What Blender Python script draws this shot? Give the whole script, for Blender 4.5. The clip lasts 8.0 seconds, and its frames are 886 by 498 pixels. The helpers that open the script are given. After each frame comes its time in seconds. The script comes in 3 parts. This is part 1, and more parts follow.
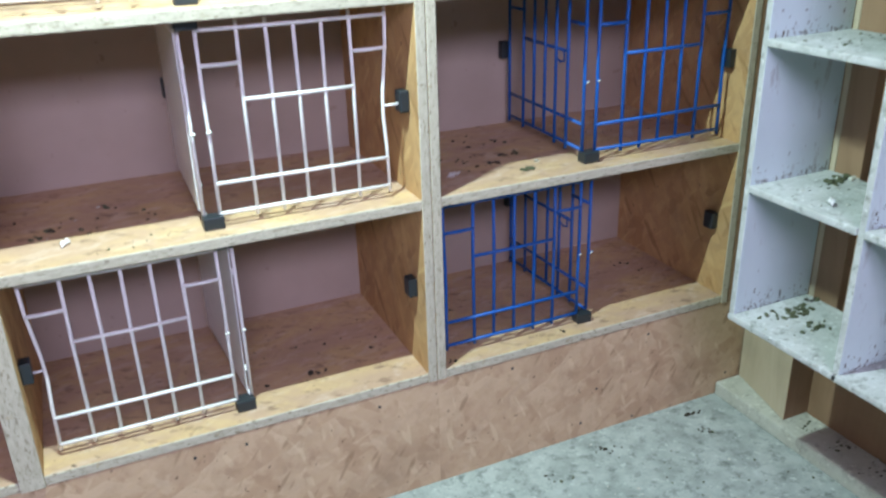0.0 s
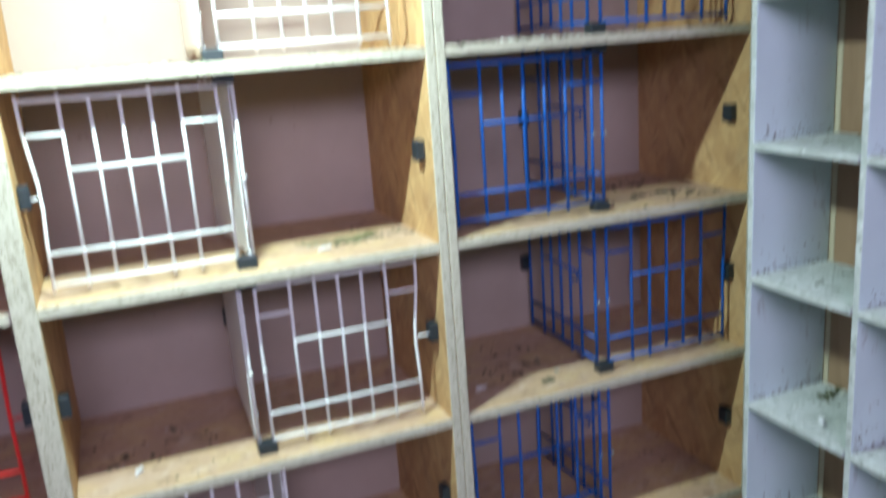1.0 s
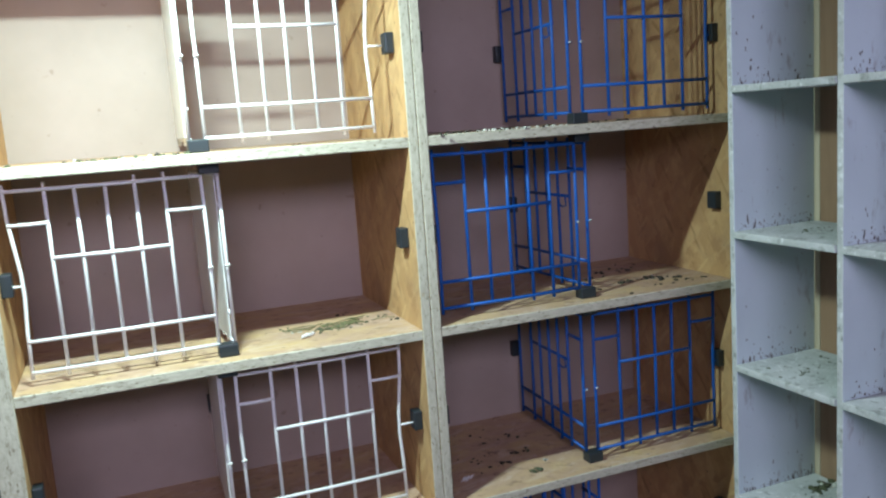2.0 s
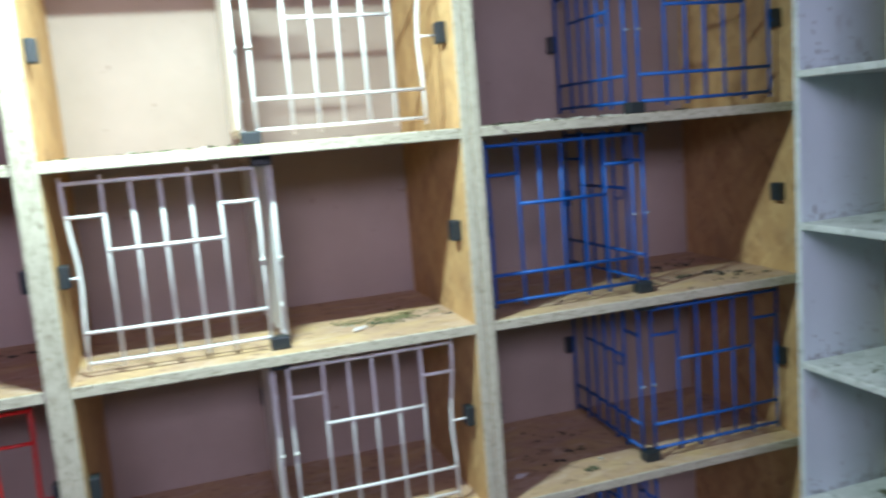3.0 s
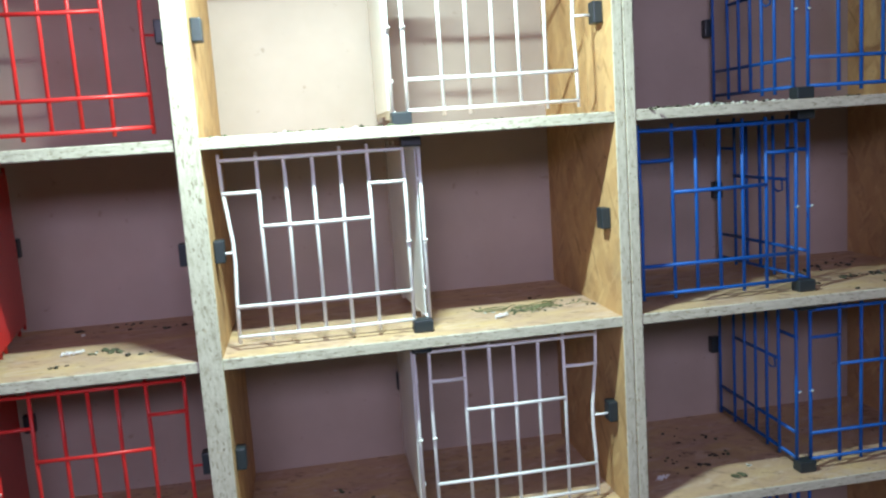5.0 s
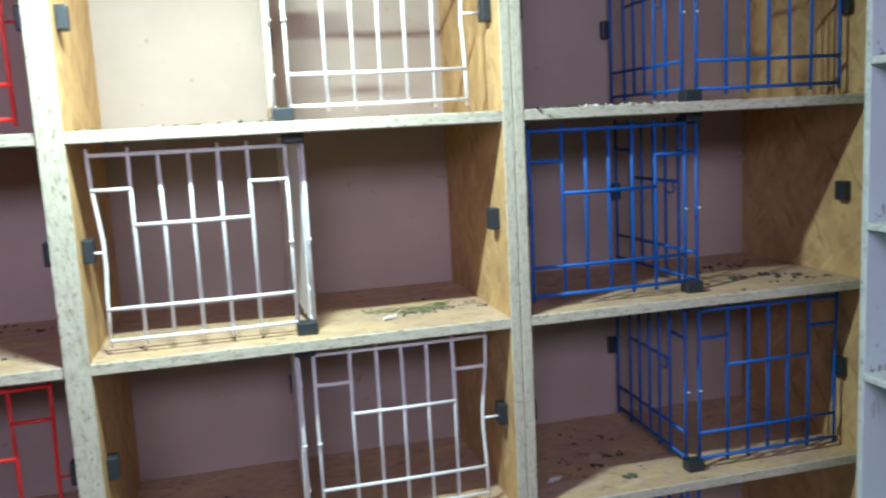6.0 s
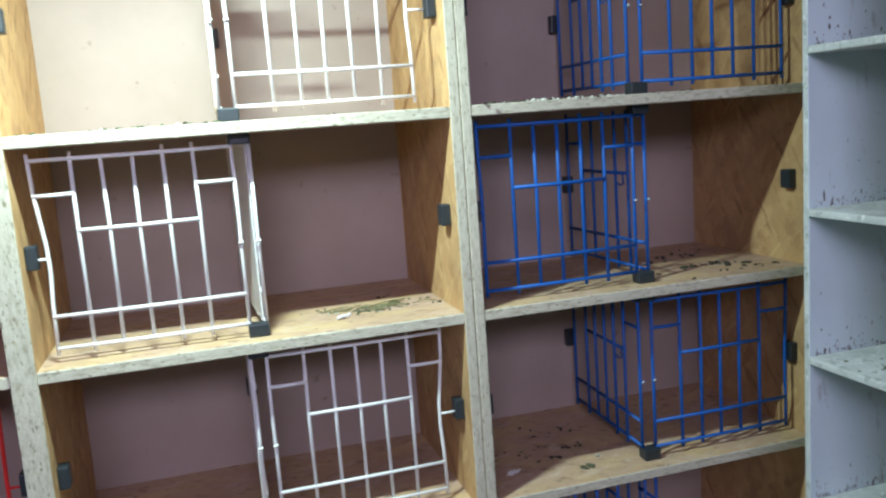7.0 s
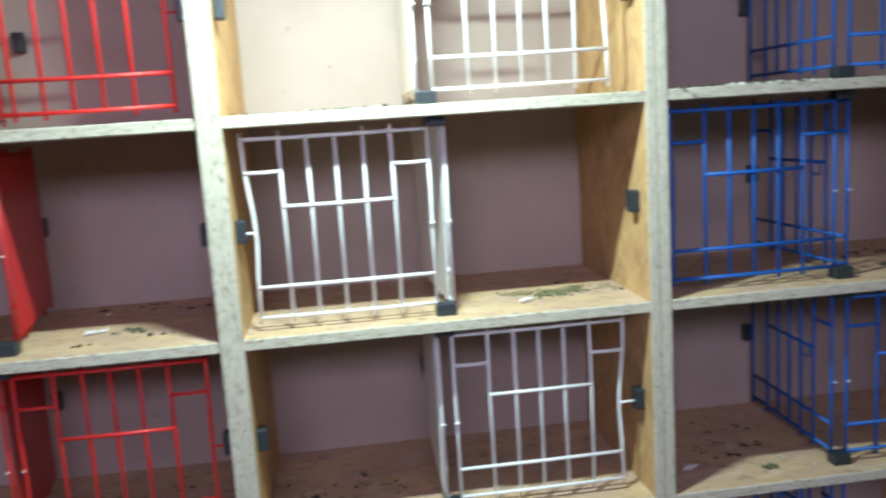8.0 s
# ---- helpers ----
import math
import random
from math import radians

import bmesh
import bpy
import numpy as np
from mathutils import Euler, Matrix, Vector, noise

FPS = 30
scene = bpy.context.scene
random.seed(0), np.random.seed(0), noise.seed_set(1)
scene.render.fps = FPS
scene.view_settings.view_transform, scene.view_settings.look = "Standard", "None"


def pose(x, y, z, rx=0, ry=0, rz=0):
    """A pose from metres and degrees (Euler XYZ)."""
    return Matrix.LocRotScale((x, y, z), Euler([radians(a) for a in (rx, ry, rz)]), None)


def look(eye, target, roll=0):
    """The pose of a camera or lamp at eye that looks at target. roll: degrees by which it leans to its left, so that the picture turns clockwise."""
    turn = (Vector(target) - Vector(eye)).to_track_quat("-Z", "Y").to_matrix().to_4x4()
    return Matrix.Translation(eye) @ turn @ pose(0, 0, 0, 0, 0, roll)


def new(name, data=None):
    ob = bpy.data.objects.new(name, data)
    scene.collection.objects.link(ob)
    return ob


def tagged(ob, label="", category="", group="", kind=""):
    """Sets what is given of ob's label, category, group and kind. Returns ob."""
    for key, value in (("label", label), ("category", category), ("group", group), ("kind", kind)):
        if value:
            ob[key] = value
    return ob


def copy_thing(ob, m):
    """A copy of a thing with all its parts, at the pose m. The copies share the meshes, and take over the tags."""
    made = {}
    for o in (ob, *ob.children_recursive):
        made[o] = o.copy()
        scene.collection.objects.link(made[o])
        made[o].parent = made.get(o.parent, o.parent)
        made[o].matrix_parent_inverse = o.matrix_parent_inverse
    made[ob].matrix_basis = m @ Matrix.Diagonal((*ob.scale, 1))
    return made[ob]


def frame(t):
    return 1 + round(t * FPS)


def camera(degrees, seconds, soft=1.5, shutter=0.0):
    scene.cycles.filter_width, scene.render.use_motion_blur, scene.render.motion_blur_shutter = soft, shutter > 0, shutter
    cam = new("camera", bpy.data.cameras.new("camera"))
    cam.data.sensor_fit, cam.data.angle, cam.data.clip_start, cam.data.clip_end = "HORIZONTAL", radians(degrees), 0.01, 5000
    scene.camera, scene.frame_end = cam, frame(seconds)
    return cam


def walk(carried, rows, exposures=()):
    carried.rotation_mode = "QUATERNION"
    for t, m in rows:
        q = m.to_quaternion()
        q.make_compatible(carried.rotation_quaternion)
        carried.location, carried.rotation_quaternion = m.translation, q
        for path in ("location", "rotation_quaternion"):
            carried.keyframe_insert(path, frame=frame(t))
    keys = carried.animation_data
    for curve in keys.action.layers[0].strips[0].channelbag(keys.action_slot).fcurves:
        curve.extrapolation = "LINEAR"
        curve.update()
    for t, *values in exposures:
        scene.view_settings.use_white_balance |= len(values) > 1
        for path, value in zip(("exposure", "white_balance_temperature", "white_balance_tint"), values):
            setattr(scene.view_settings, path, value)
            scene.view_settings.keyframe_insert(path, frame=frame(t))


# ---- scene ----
cam = camera(56.2, 8.0, soft=2.3, shutter=0.6)
PATH = [
    (0, (-0.638, -1.486, 1.312), (0.107, 0.192, 0.517), -1.7),
    (0.5, (-0.644, -1.544, 1.466), (0.107, 0.135, 0.681), -2.6),
    (0.7, (-0.626, -1.59, 1.55), (0.051, 0.137, 0.803), -3.8),
    (0.9, (-0.646, -1.625, 1.557), (0.037, 0.166, 0.988), -4.0),
    (1, (-0.651, -1.636, 1.568), (0.052, 0.172, 1.081), -4.1),
    (1.5, (-0.625, -1.663, 1.593), (0.094, 0.176, 1.274), -4.1),
    (2.8, (-0.59, -1.633, 1.563), (0.084, 0.228, 1.27), -4.4),
    (3, (-0.597, -1.629, 1.563), (0.0, 0.258, 1.272), -4.6),
    (3.5, (-0.631, -1.61, 1.56), (-0.272, 0.338, 1.286), -5.3),
    (4, (-0.65, -1.606, 1.555), (-0.341, 0.351, 1.28), -4.5),
    (4.2, (-0.666, -1.599, 1.556), (-0.347, 0.356, 1.274), -4.5),
    (5.3, (-0.62, -1.575, 1.533), (-0.279, 0.377, 1.256), -3.3),
    (5.5, (-0.592, -1.571, 1.532), (-0.21, 0.372, 1.25), -3.1),
    (6, (-0.543, -1.565, 1.532), (-0.069, 0.356, 1.241), -3.0),
    (6.5, (-0.509, -1.569, 1.531), (0.045, 0.329, 1.232), -3.4),
    (7, (-0.512, -1.575, 1.528), (0.036, 0.324, 1.227), -4.2),
    (7.5, (-0.565, -1.56, 1.525), (-0.137, 0.369, 1.22), -4.7),
    (8, (-0.625, -1.555, 1.528), (-0.383, 0.407, 1.219), -3.7),
]
walk(cam, [(t, look(eye, target, roll)) for t, eye, target, roll in PATH],
     exposures=[(0.0, 1.40), (0.5, 1.48), (1.0, 0.95), (1.4, 0.5), (3.0, 0.55), (4.0, 0.65), (5.5, 0.6), (8.0, 0.63)])

# ---- light ----
world = bpy.data.worlds.new("world")
scene.world = world
world.use_nodes = True
sky = world.node_tree.nodes.new("ShaderNodeTexSky")
sky.sky_type, sky.sun_disc = "NISHITA", False
sky.sun_elevation, sky.sun_rotation = radians(35), radians(200)
world.node_tree.links.new(sky.outputs[0], world.node_tree.nodes["Background"].inputs[0])
world.node_tree.nodes["Background"].inputs[1].default_value = 0.1

# tube lamp just in front of the white boxes, above the view
LAMP = (-0.565, -0.335, 2.09)
tube_light = bpy.data.lights.new("tube_light", "AREA")
tube_light.shape, tube_light.size, tube_light.size_y, tube_light.energy, tube_light.color = "RECTANGLE", 0.16, 0.025, 18.5, (0.73, 1.0, 0.96)
new("tube_light", tube_light).matrix_world = look(LAMP, (LAMP[0], LAMP[1] + 0.16, LAMP[2] - 0.99))

# daylight fill from behind the walk; its window is added, out of view
day = bpy.data.lights.new("daylight_fill", "AREA")
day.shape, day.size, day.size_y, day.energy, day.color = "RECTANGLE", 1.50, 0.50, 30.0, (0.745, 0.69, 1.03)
new("daylight_fill", day).matrix_world = look((-0.80, -3.04, 2.33), (-0.70, -1.0, 1.55))


# ---- materials ----
class Mat:
    """A node material with short calls for the nodes that are used often."""

    def __init__(self, name, rough=0.7, metal=0.0, spec=0.3):
        self.m = bpy.data.materials.new(name)
        self.m.use_nodes = True
        self.t = self.m.node_tree
        self.b = self.t.nodes["Principled BSDF"]
        self.b.inputs["Roughness"].default_value = rough
        self.b.inputs["Metallic"].default_value = metal
        self.b.inputs["Specular IOR Level"].default_value = spec
        self.pos = self.n("ShaderNodeTexCoord").outputs["Object"]

    def n(self, kind, **values):
        node = self.t.nodes.new(kind)
        for key, value in values.items():
            node.inputs[key].default_value = value
        return node

    def link(self, a, b):
        self.t.links.new(a, b)

    def mapped(self, scale, turn=(0, 0, 0), shift=(0, 0, 0)):
        """Object places, first turned and then stretched, so that the grain runs at the turn's angle."""
        first = self.n("ShaderNodeMapping", Rotation=[radians(a) for a in turn])
        node = self.n("ShaderNodeMapping", Scale=scale, Location=shift)
        self.link(self.pos, first.inputs["Vector"])
        self.link(first.outputs[0], node.inputs["Vector"])
        return node.outputs[0]

    def noise(self, scale, detail=4.0, rough=0.55, vec=None, distort=0.0):
        node = self.n("ShaderNodeTexNoise", Scale=scale, Detail=detail, Roughness=rough, Distortion=distort)
        self.link(vec or self.pos, node.inputs["Vector"])
        return node.outputs[0]

    def cells(self, vec):
        node = self.n("ShaderNodeTexVoronoi", Scale=1.0, Randomness=1.0)
        self.link(vec, node.inputs["Vector"])
        grey = self.n("ShaderNodeSeparateColor")
        self.link(node.outputs["Color"], grey.inputs[0])
        return grey.outputs[0], node.outputs["Distance"]

    def ramp(self, value, *stops):
        node = self.n("ShaderNodeValToRGB")
        e = node.color_ramp.elements
        while len(e) < len(stops):
            e.new(0.5)
        for el, (at, c) in zip(e, stops):
            el.position = at
            el.color = (*c, 1) if isinstance(c, (tuple, list)) else (c, c, c, 1)
        self.link(value, node.inputs[0])
        return node.outputs[0]

    def mix(self, fac, a, b, blend="MIX"):
        node = self.t.nodes.new("ShaderNodeMix")
        node.data_type, node.blend_type = "RGBA", blend
        for value, socket in ((fac, node.inputs[0]), (a, node.inputs[6]), (b, node.inputs[7])):
            if isinstance(value, (int, float)):
                socket.default_value = value
            elif isinstance(value, (tuple, list)):
                socket.default_value = (*value, 1)
            else:
                self.link(value, socket)
        return node.outputs[2]

    def colour(self, socket):
        self.link(socket, self.b.inputs["Base Color"])
        return self

    def bump(self, socket, strength=0.3, distance=0.002):
        node = self.n("ShaderNodeBump", Strength=strength, Distance=distance)
        self.link(socket, node.inputs["Height"])
        self.link(node.outputs[0], self.b.inputs["Normal"])
        return self


def osb(name, scale, turn, tone=(1, 1, 1), stain=0.35, calm=0.0, smear=0.0):
    """Strand board: long wood flakes in three tones, with dark knots and stains. scale: flakes per metre on each axis."""
    m = Mat(name, rough=0.72, spec=0.25)
    wob = m.noise(9, 2)
    va = m.mapped(scale, turn)
    vb = m.mapped([s * 1.35 for s in scale], [a * -1.6 for a in turn], (3.1, 1.7, 0.4))
    bent_a, bent_b = m.t.nodes.new("ShaderNodeVectorMath"), m.t.nodes.new("ShaderNodeVectorMath")
    for node, v in ((bent_a, va), (bent_b, vb)):
        m.link(v, node.inputs[0])
        m.link(m.mix(1.0, (0, 0, 0), wob), node.inputs[1])
    ca, da = m.cells(bent_a.outputs[0])
    cb, db = m.cells(bent_b.outputs[0])
    pick = m.ramp(m.noise(22, 3), (0.42, 0.0), (0.58, 1.0))
    flake = m.mix(pick, ca, cb)
    t = lambda c: tuple(x * k for x, k in zip(c, tone))
    base = m.ramp(flake, (0.0, t((0.38, 0.24, 0.16))), (0.25, t((0.50, 0.35, 0.245))), (0.6, t((0.57, 0.42, 0.30))), (1.0, t((0.66, 0.51, 0.38))))
    base = m.mix(calm, base, t((0.55, 0.40, 0.29)))
    grain = m.noise(1.0, 5, 0.6, m.mapped([s * 3.2 for s in scale], turn))
    base = m.mix(m.ramp(grain, (0.35, 0.0), (0.75, 0.35 - 0.25 * calm)), base, t((0.46, 0.31, 0.16)))
    dirt = m.ramp(m.noise(5.5, 6, 0.65), (0.50, 0.0), (0.72, stain))
    base = m.mix(dirt, base, (0.20, 0.13, 0.085))
    dust = m.ramp(m.noise(17, 6, 0.7, None, 0.8), (0.48, 0.0), (0.66, 0.55 * stain))
    base = m.mix(dust, base, (0.27, 0.175, 0.125))
    specks = m.ramp(m.noise(70, 2), (0.70, 0.0), (0.74, 0.7))
    base = m.mix(specks, base, (0.09, 0.05, 0.03))
    for turned, shift, tint, much in ((1.7, (2, 2, 2), t((0.24, 0.145, 0.085)), 0.75), (-2.1, (7, 1, 4), t((0.76, 0.64, 0.47)), 0.5)):
        thin = m.noise(1, 1, 0.5, m.mapped([k * (0.8 if k < 20 else 1.5) for k in scale], [a * turned for a in turn], shift))
        base = m.mix(m.ramp(thin, (0.66, 0.0), (0.71, much * (1 - 0.8 * calm))), base, tint)
    if smear:
        film = m.ramp(m.noise(1, 5, 0.62, m.mapped((5, 9, 9)), 0.6), (0.36, 0.0), (0.58, smear))
        base = m.mix(film, base, (0.42, 0.275, 0.215))
        pale = m.ramp(m.noise(1, 6, 0.7, m.mapped((12, 30, 30), (0, 0, -14), (4, 1, 2)), 0.5), (0.52, 0.0), (0.64, 0.6 * smear))
        base = m.mix(pale, base, (0.60, 0.47, 0.40))
        dark = m.ramp(m.noise(1, 5, 0.7, m.mapped((20, 36, 36), (0, 0, 20), (1, 6, 3))), (0.57, 0.0), (0.66, 0.85 * smear))
        base = m.mix(dark, base, (0.15, 0.085, 0.065))
    edge = m.mix(0.5, flake, grain)
    m.bump(edge, 0.35 - 0.2 * calm, 0.0015)
    return m.colour(base).m


def board_edge(name, lie):
    """Sawn strand-board edge: pale grey-tan, layered along its length, with dark pits and flaked spots. lie: scale on each axis."""
    m = Mat(name, rough=0.85, spec=0.15)
    layers = m.noise(1, 5, 0.65, m.mapped(lie))
    c = m.ramp(layers, (0.30, (0.31, 0.27, 0.20)), (0.44, (0.46, 0.42, 0.335)), (0.62, (0.54, 0.50, 0.41)))
    pits = m.ramp(m.noise(1, 3, 0.5, m.mapped([a * 1.9 for a in lie], (0, 0, 0), (2, 5, 3))), (0.61, 0.0), (0.66, 0.8))
    c = m.mix(pits, c, (0.19, 0.15, 0.10))
    flaked = m.ramp(m.noise(34, 3, 0.6), (0.66, 0.0), (0.70, 0.6))
    c = m.mix(flaked, c, (0.42, 0.33, 0.21))
    c = m.mix(m.ramp(m.noise(5, 4), (0.45, 0.0), (0.7, 0.35)), c, (0.46, 0.43, 0.36))
    m.bump(m.mix(0.45, layers, m.noise(190, 3)), 0.65, 0.0022)
    return m.colour(c).m


def hardboard():
    m = Mat("hardboard", rough=0.6, spec=0.3)
    c = m.ramp(m.noise(3.0, 5, 0.6), (0.3, (0.355, 0.283, 0.24)), (0.7, (0.435, 0.35, 0.31)))
    streak = m.noise(1, 4, 0.6, m.mapped((9, 9, 2)))
    c = m.mix(m.ramp(streak, (0.5, 0.0), (0.8, 0.25)), c, (0.38, 0.29, 0.23))
    c = m.mix(m.ramp(m.noise(38, 3), (0.69, 0.0), (0.74, 0.45)), c, (0.22, 0.15, 0.11))
    m.bump(m.noise(320, 3), 0.12, 0.0008)
    return m.colour(c).m


def enamel(name, rgb, chip, rough=0.38):
    """Painted wire, a little dirty, with chipped spots."""
    m = Mat(name, rough=rough, spec=0.4)
    c = m.mix(m.ramp(m.noise(40, 4), (0.5, 0.0), (0.75, 0.30)), rgb, tuple(x * 0.72 for x in rgb))
    c = m.mix(m.ramp(m.noise(130, 2), (0.72, 0.0), (0.75, 0.8)), c, chip)
    m.bump(m.noise(180, 2), 0.08, 0.0005)
    return m.colour(c).m


def plain(name, rgb, rough=0.5, spec=0.4, vary=0.25):
    m = Mat(name, rough=rough, spec=spec)
    c = m.mix(m.ramp(m.noise(60, 4), (0.4, 0.0), (0.7, vary)), rgb, tuple(x * 0.55 for x in rgb))
    m.bump(m.noise(220, 3), 0.15, 0.0008)
    return m.colour(c).m


def limewash(name, splash):
    """Old white paint on board, with grey grime and dark droppings splashed on it."""
    m = Mat(name, rough=0.6, spec=0.3)
    c = m.ramp(m.noise(4, 5, 0.6), (0.3, (0.52, 0.62, 0.65)), (0.7, (0.60, 0.70, 0.73)))
    drip = m.ramp(m.noise(1, 5, 0.65, m.mapped((34, 34, 11))), (0.60, 0.0), (0.72, splash))
    c = m.mix(drip, c, (0.22, 0.19, 0.17))
    c = m.mix(m.ramp(m.noise(120, 2), (0.73, 0.0), (0.78, 0.6)), c, (0.16, 0.12, 0.10))
    m.bump(m.noise(90, 4), 0.2, 0.001)
    return m.colour(c).m


def grimy(name, pale, mid, dark, fine=55, amount=0.8):
    """A dusty surface with dried droppings in blotches and specks."""
    m = Mat(name, rough=0.9, spec=0.15)
    c = m.ramp(m.noise(12, 6, 0.7), (0.32, mid), (0.62, pale))
    c = m.mix(m.ramp(m.noise(fine, 5, 0.7), (0.52, 0.0), (0.70, amount)), c, dark)
    c = m.mix(m.ramp(m.noise(fine * 1.7, 3, 0.6, m.mapped((1, 1, 1), (0, 0, 40), (5, 2, 1))), (0.60, 0.0), (0.68, 0.6)), c, tuple(min(1, x * 1.35) for x in pale))
    m.bump(m.noise(fine * 1.5, 5, 0.7), 0.5, 0.004)
    return m.colour(c).m


def timber(name, a, b, scale):
    m = Mat(name, rough=0.65, spec=0.25)
    g = m.noise(1, 6, 0.65, m.mapped(scale), 0.6)
    c = m.ramp(g, (0.32, a), (0.66, b))
    c = m.mix(m.ramp(m.noise(7, 4), (0.5, 0.0), (0.75, 0.35)), c, tuple(x * 0.6 for x in a))
    m.bump(g, 0.2, 0.001)
    return m.colour(c).m


M_SHELF = osb("strand_board_shelf", (9, 42, 42), (0, 0, 24), tone=(1.0, 0.95, 0.72), stain=0.40, calm=0.90, smear=0.7)
M_SIDE = osb("strand_board_side", (42, 30, 9), (22, 0, 0), tone=(1.02, 0.86, 0.58), stain=0.35, calm=0.42)
M_PLINTH = osb("strand_board_plinth", (13, 40, 30), (0, 34, 0), tone=(1.0, 0.97, 0.92), stain=0.35, calm=0.45)
M_EDGE = board_edge("shelf_edge", (38, 60, 130))
M_EDGE_UP = board_edge("side_board_edge", (130, 60, 38))
M_BACK = hardboard()
M_WHITE = enamel("white_enamel", (0.80, 0.80, 0.80), (0.5, 0.46, 0.4))
M_BLUE = enamel("blue_enamel", (0.004, 0.092, 0.38), (0.03, 0.06, 0.25), 0.5)
M_RED = enamel("red_enamel", (0.60, 0.026, 0.024), (0.4, 0.04, 0.03))
M_BLACK = plain("black_plastic", (0.022, 0.030, 0.036), 0.42, 0.5)
M_LIME = limewash("white_paint", 0.55)
M_LEDGE = grimy("grimy_ledge", (0.54, 0.56, 0.56), (0.36, 0.38, 0.37), (0.15, 0.16, 0.135), 48, 0.85)
M_FLOOR = grimy("dusty_floor", (0.40, 0.44, 0.425), (0.24, 0.275, 0.26), (0.10, 0.125, 0.11), 30, 0.85)
M_STUD = timber("pale_timber", (0.47, 0.39, 0.28), (0.56, 0.48, 0.36), (13, 13, 2))
M_PANEL = timber("brown_panel", (0.25, 0.15, 0.09), (0.33, 0.21, 0.13), (14, 14, 1.6))
M_SILL = grimy("dusty_timber", (0.52, 0.53, 0.47), (0.42, 0.42, 0.36), (0.2, 0.19, 0.16), 40, 0.5)
M_WALL = plain("plaster", (0.36, 0.35, 0.35), 0.9, 0.1, 0.15)
M_SPLASH = plain("dried_splashes", (0.13, 0.11, 0.095), 0.9, 0.1, 0.5)
M_DROP = plain("dried_droppings", (0.065, 0.058, 0.045), 0.9, 0.1, 0.6)
M_GREEN = plain("green_droppings", (0.105, 0.115, 0.07), 0.9, 0.1, 0.6)
M_PALE = plain("pale_droppings", (0.55, 0.55, 0.50), 0.9, 0.1, 0.4)
M_FEATHER = plain("down", (0.78, 0.78, 0.80), 0.9, 0.1, 0.1)
M_STRAW = plain("straw", (0.20, 0.20, 0.10), 0.8, 0.2, 0.4)


# ---- mesh helpers ----
def part(name, bm, material, parent=None, label=""):
    """One mesh object from a bmesh. material: one, or a list that the faces' material_index picks from."""
    me = bpy.data.meshes.new(name)
    bm.normal_update()
    bm.to_mesh(me)
    bm.free()
    for m in material if isinstance(material, list) else [material]:
        me.materials.append(m)
    ob = new(name, me)
    ob.parent = parent
    if label:
        ob["label"] = label
    return ob


def empty(name, place):
    ob = new(name)
    ob.empty_display_size = 0.05
    ob.location = place
    return ob


def box(bm, x0, x1, y0, y1, z0, z1, bevel=0.0, edge_axis=None):
    """A bevelled box. edge_axis: an axis name such as "-y"; faces that look that way take material 1."""
    made = bmesh.ops.create_cube(bm, size=1.0, matrix=Matrix.Translation(((x0 + x1) / 2, (y0 + y1) / 2, (z0 + z1) / 2))
                                 @ Matrix.Diagonal((x1 - x0, y1 - y0, z1 - z0, 1)))
    verts = made["verts"]
    if bevel:
        edges = list({e for v in verts for e in v.link_edges})
        bmesh.ops.bevel(bm, geom=edges, offset=bevel, segments=2, affect="EDGES", profile=0.6)
    if edge_axis:
        sign, n = (-1 if edge_axis[0] == "-" else 1), "xyz".index(edge_axis[1])
        bm.normal_update()
        for f in bm.faces:
            if f.normal[n] * sign > 0.6:
                f.material_index = 1
    return bm


def board(name, dims, materials, parent, label="", bevel=0.0015, edge_axis="-y"):
    return part(name, box(bmesh.new(), *dims, bevel, edge_axis), materials, parent, label)


def rough_board(name, dims, along, materials, parent, label="", steps=90):
    """A strand board with a sawn, chipped front edge (towards -y). along: the axis of its length."""
    x0, x1, y0, y1, z0, z1 = dims
    rng = random.Random(f"{name} {dims}")
    lo, hi, a0, a1 = (x0, x1, z0, z1) if along == "x" else (z0, z1, x0, x1)
    bm, rings, chip = bmesh.new(), [], [0.0] * 4
    b = 0.0016
    for k in range(steps + 1):
        t = lo + (hi - lo) * k / steps
        for c in range(4):
            chip[c] = chip[c] * 0.45 + (rng.uniform(0.0004, 0.0014) if rng.random() < 0.06 else 0.0)
        j = [rng.gauss(0, 0.00008) for _ in range(4)]
        ring = [(y1, a0), (y1, a1), (y0 + b + chip[0], a1), (y0 + j[0] + chip[1] * 0.5, a1 - b - abs(j[1]) - chip[0] * 0.6), (y0 + j[2] + chip[2] * 0.5, a0 + b + abs(j[3]) + chip[3] * 0.6), (y0 + b + chip[3], a0)]
        rings.append([bm.verts.new((t, y, a) if along == "x" else (a, y, t)) for y, a in ring])
    for p, q in zip(rings, rings[1:]):
        for n in range(6):
            f = bm.faces.new((p[n], p[(n + 1) % 6], q[(n + 1) % 6], q[n]))
            f.material_index = 1 if n in (2, 3, 4) else 0
    bm.faces.new(rings[0][::-1])
    bm.faces.new(rings[-1])
    bmesh.ops.recalc_face_normals(bm, faces=bm.faces[:])
    return part(name, bm, materials, parent, label)


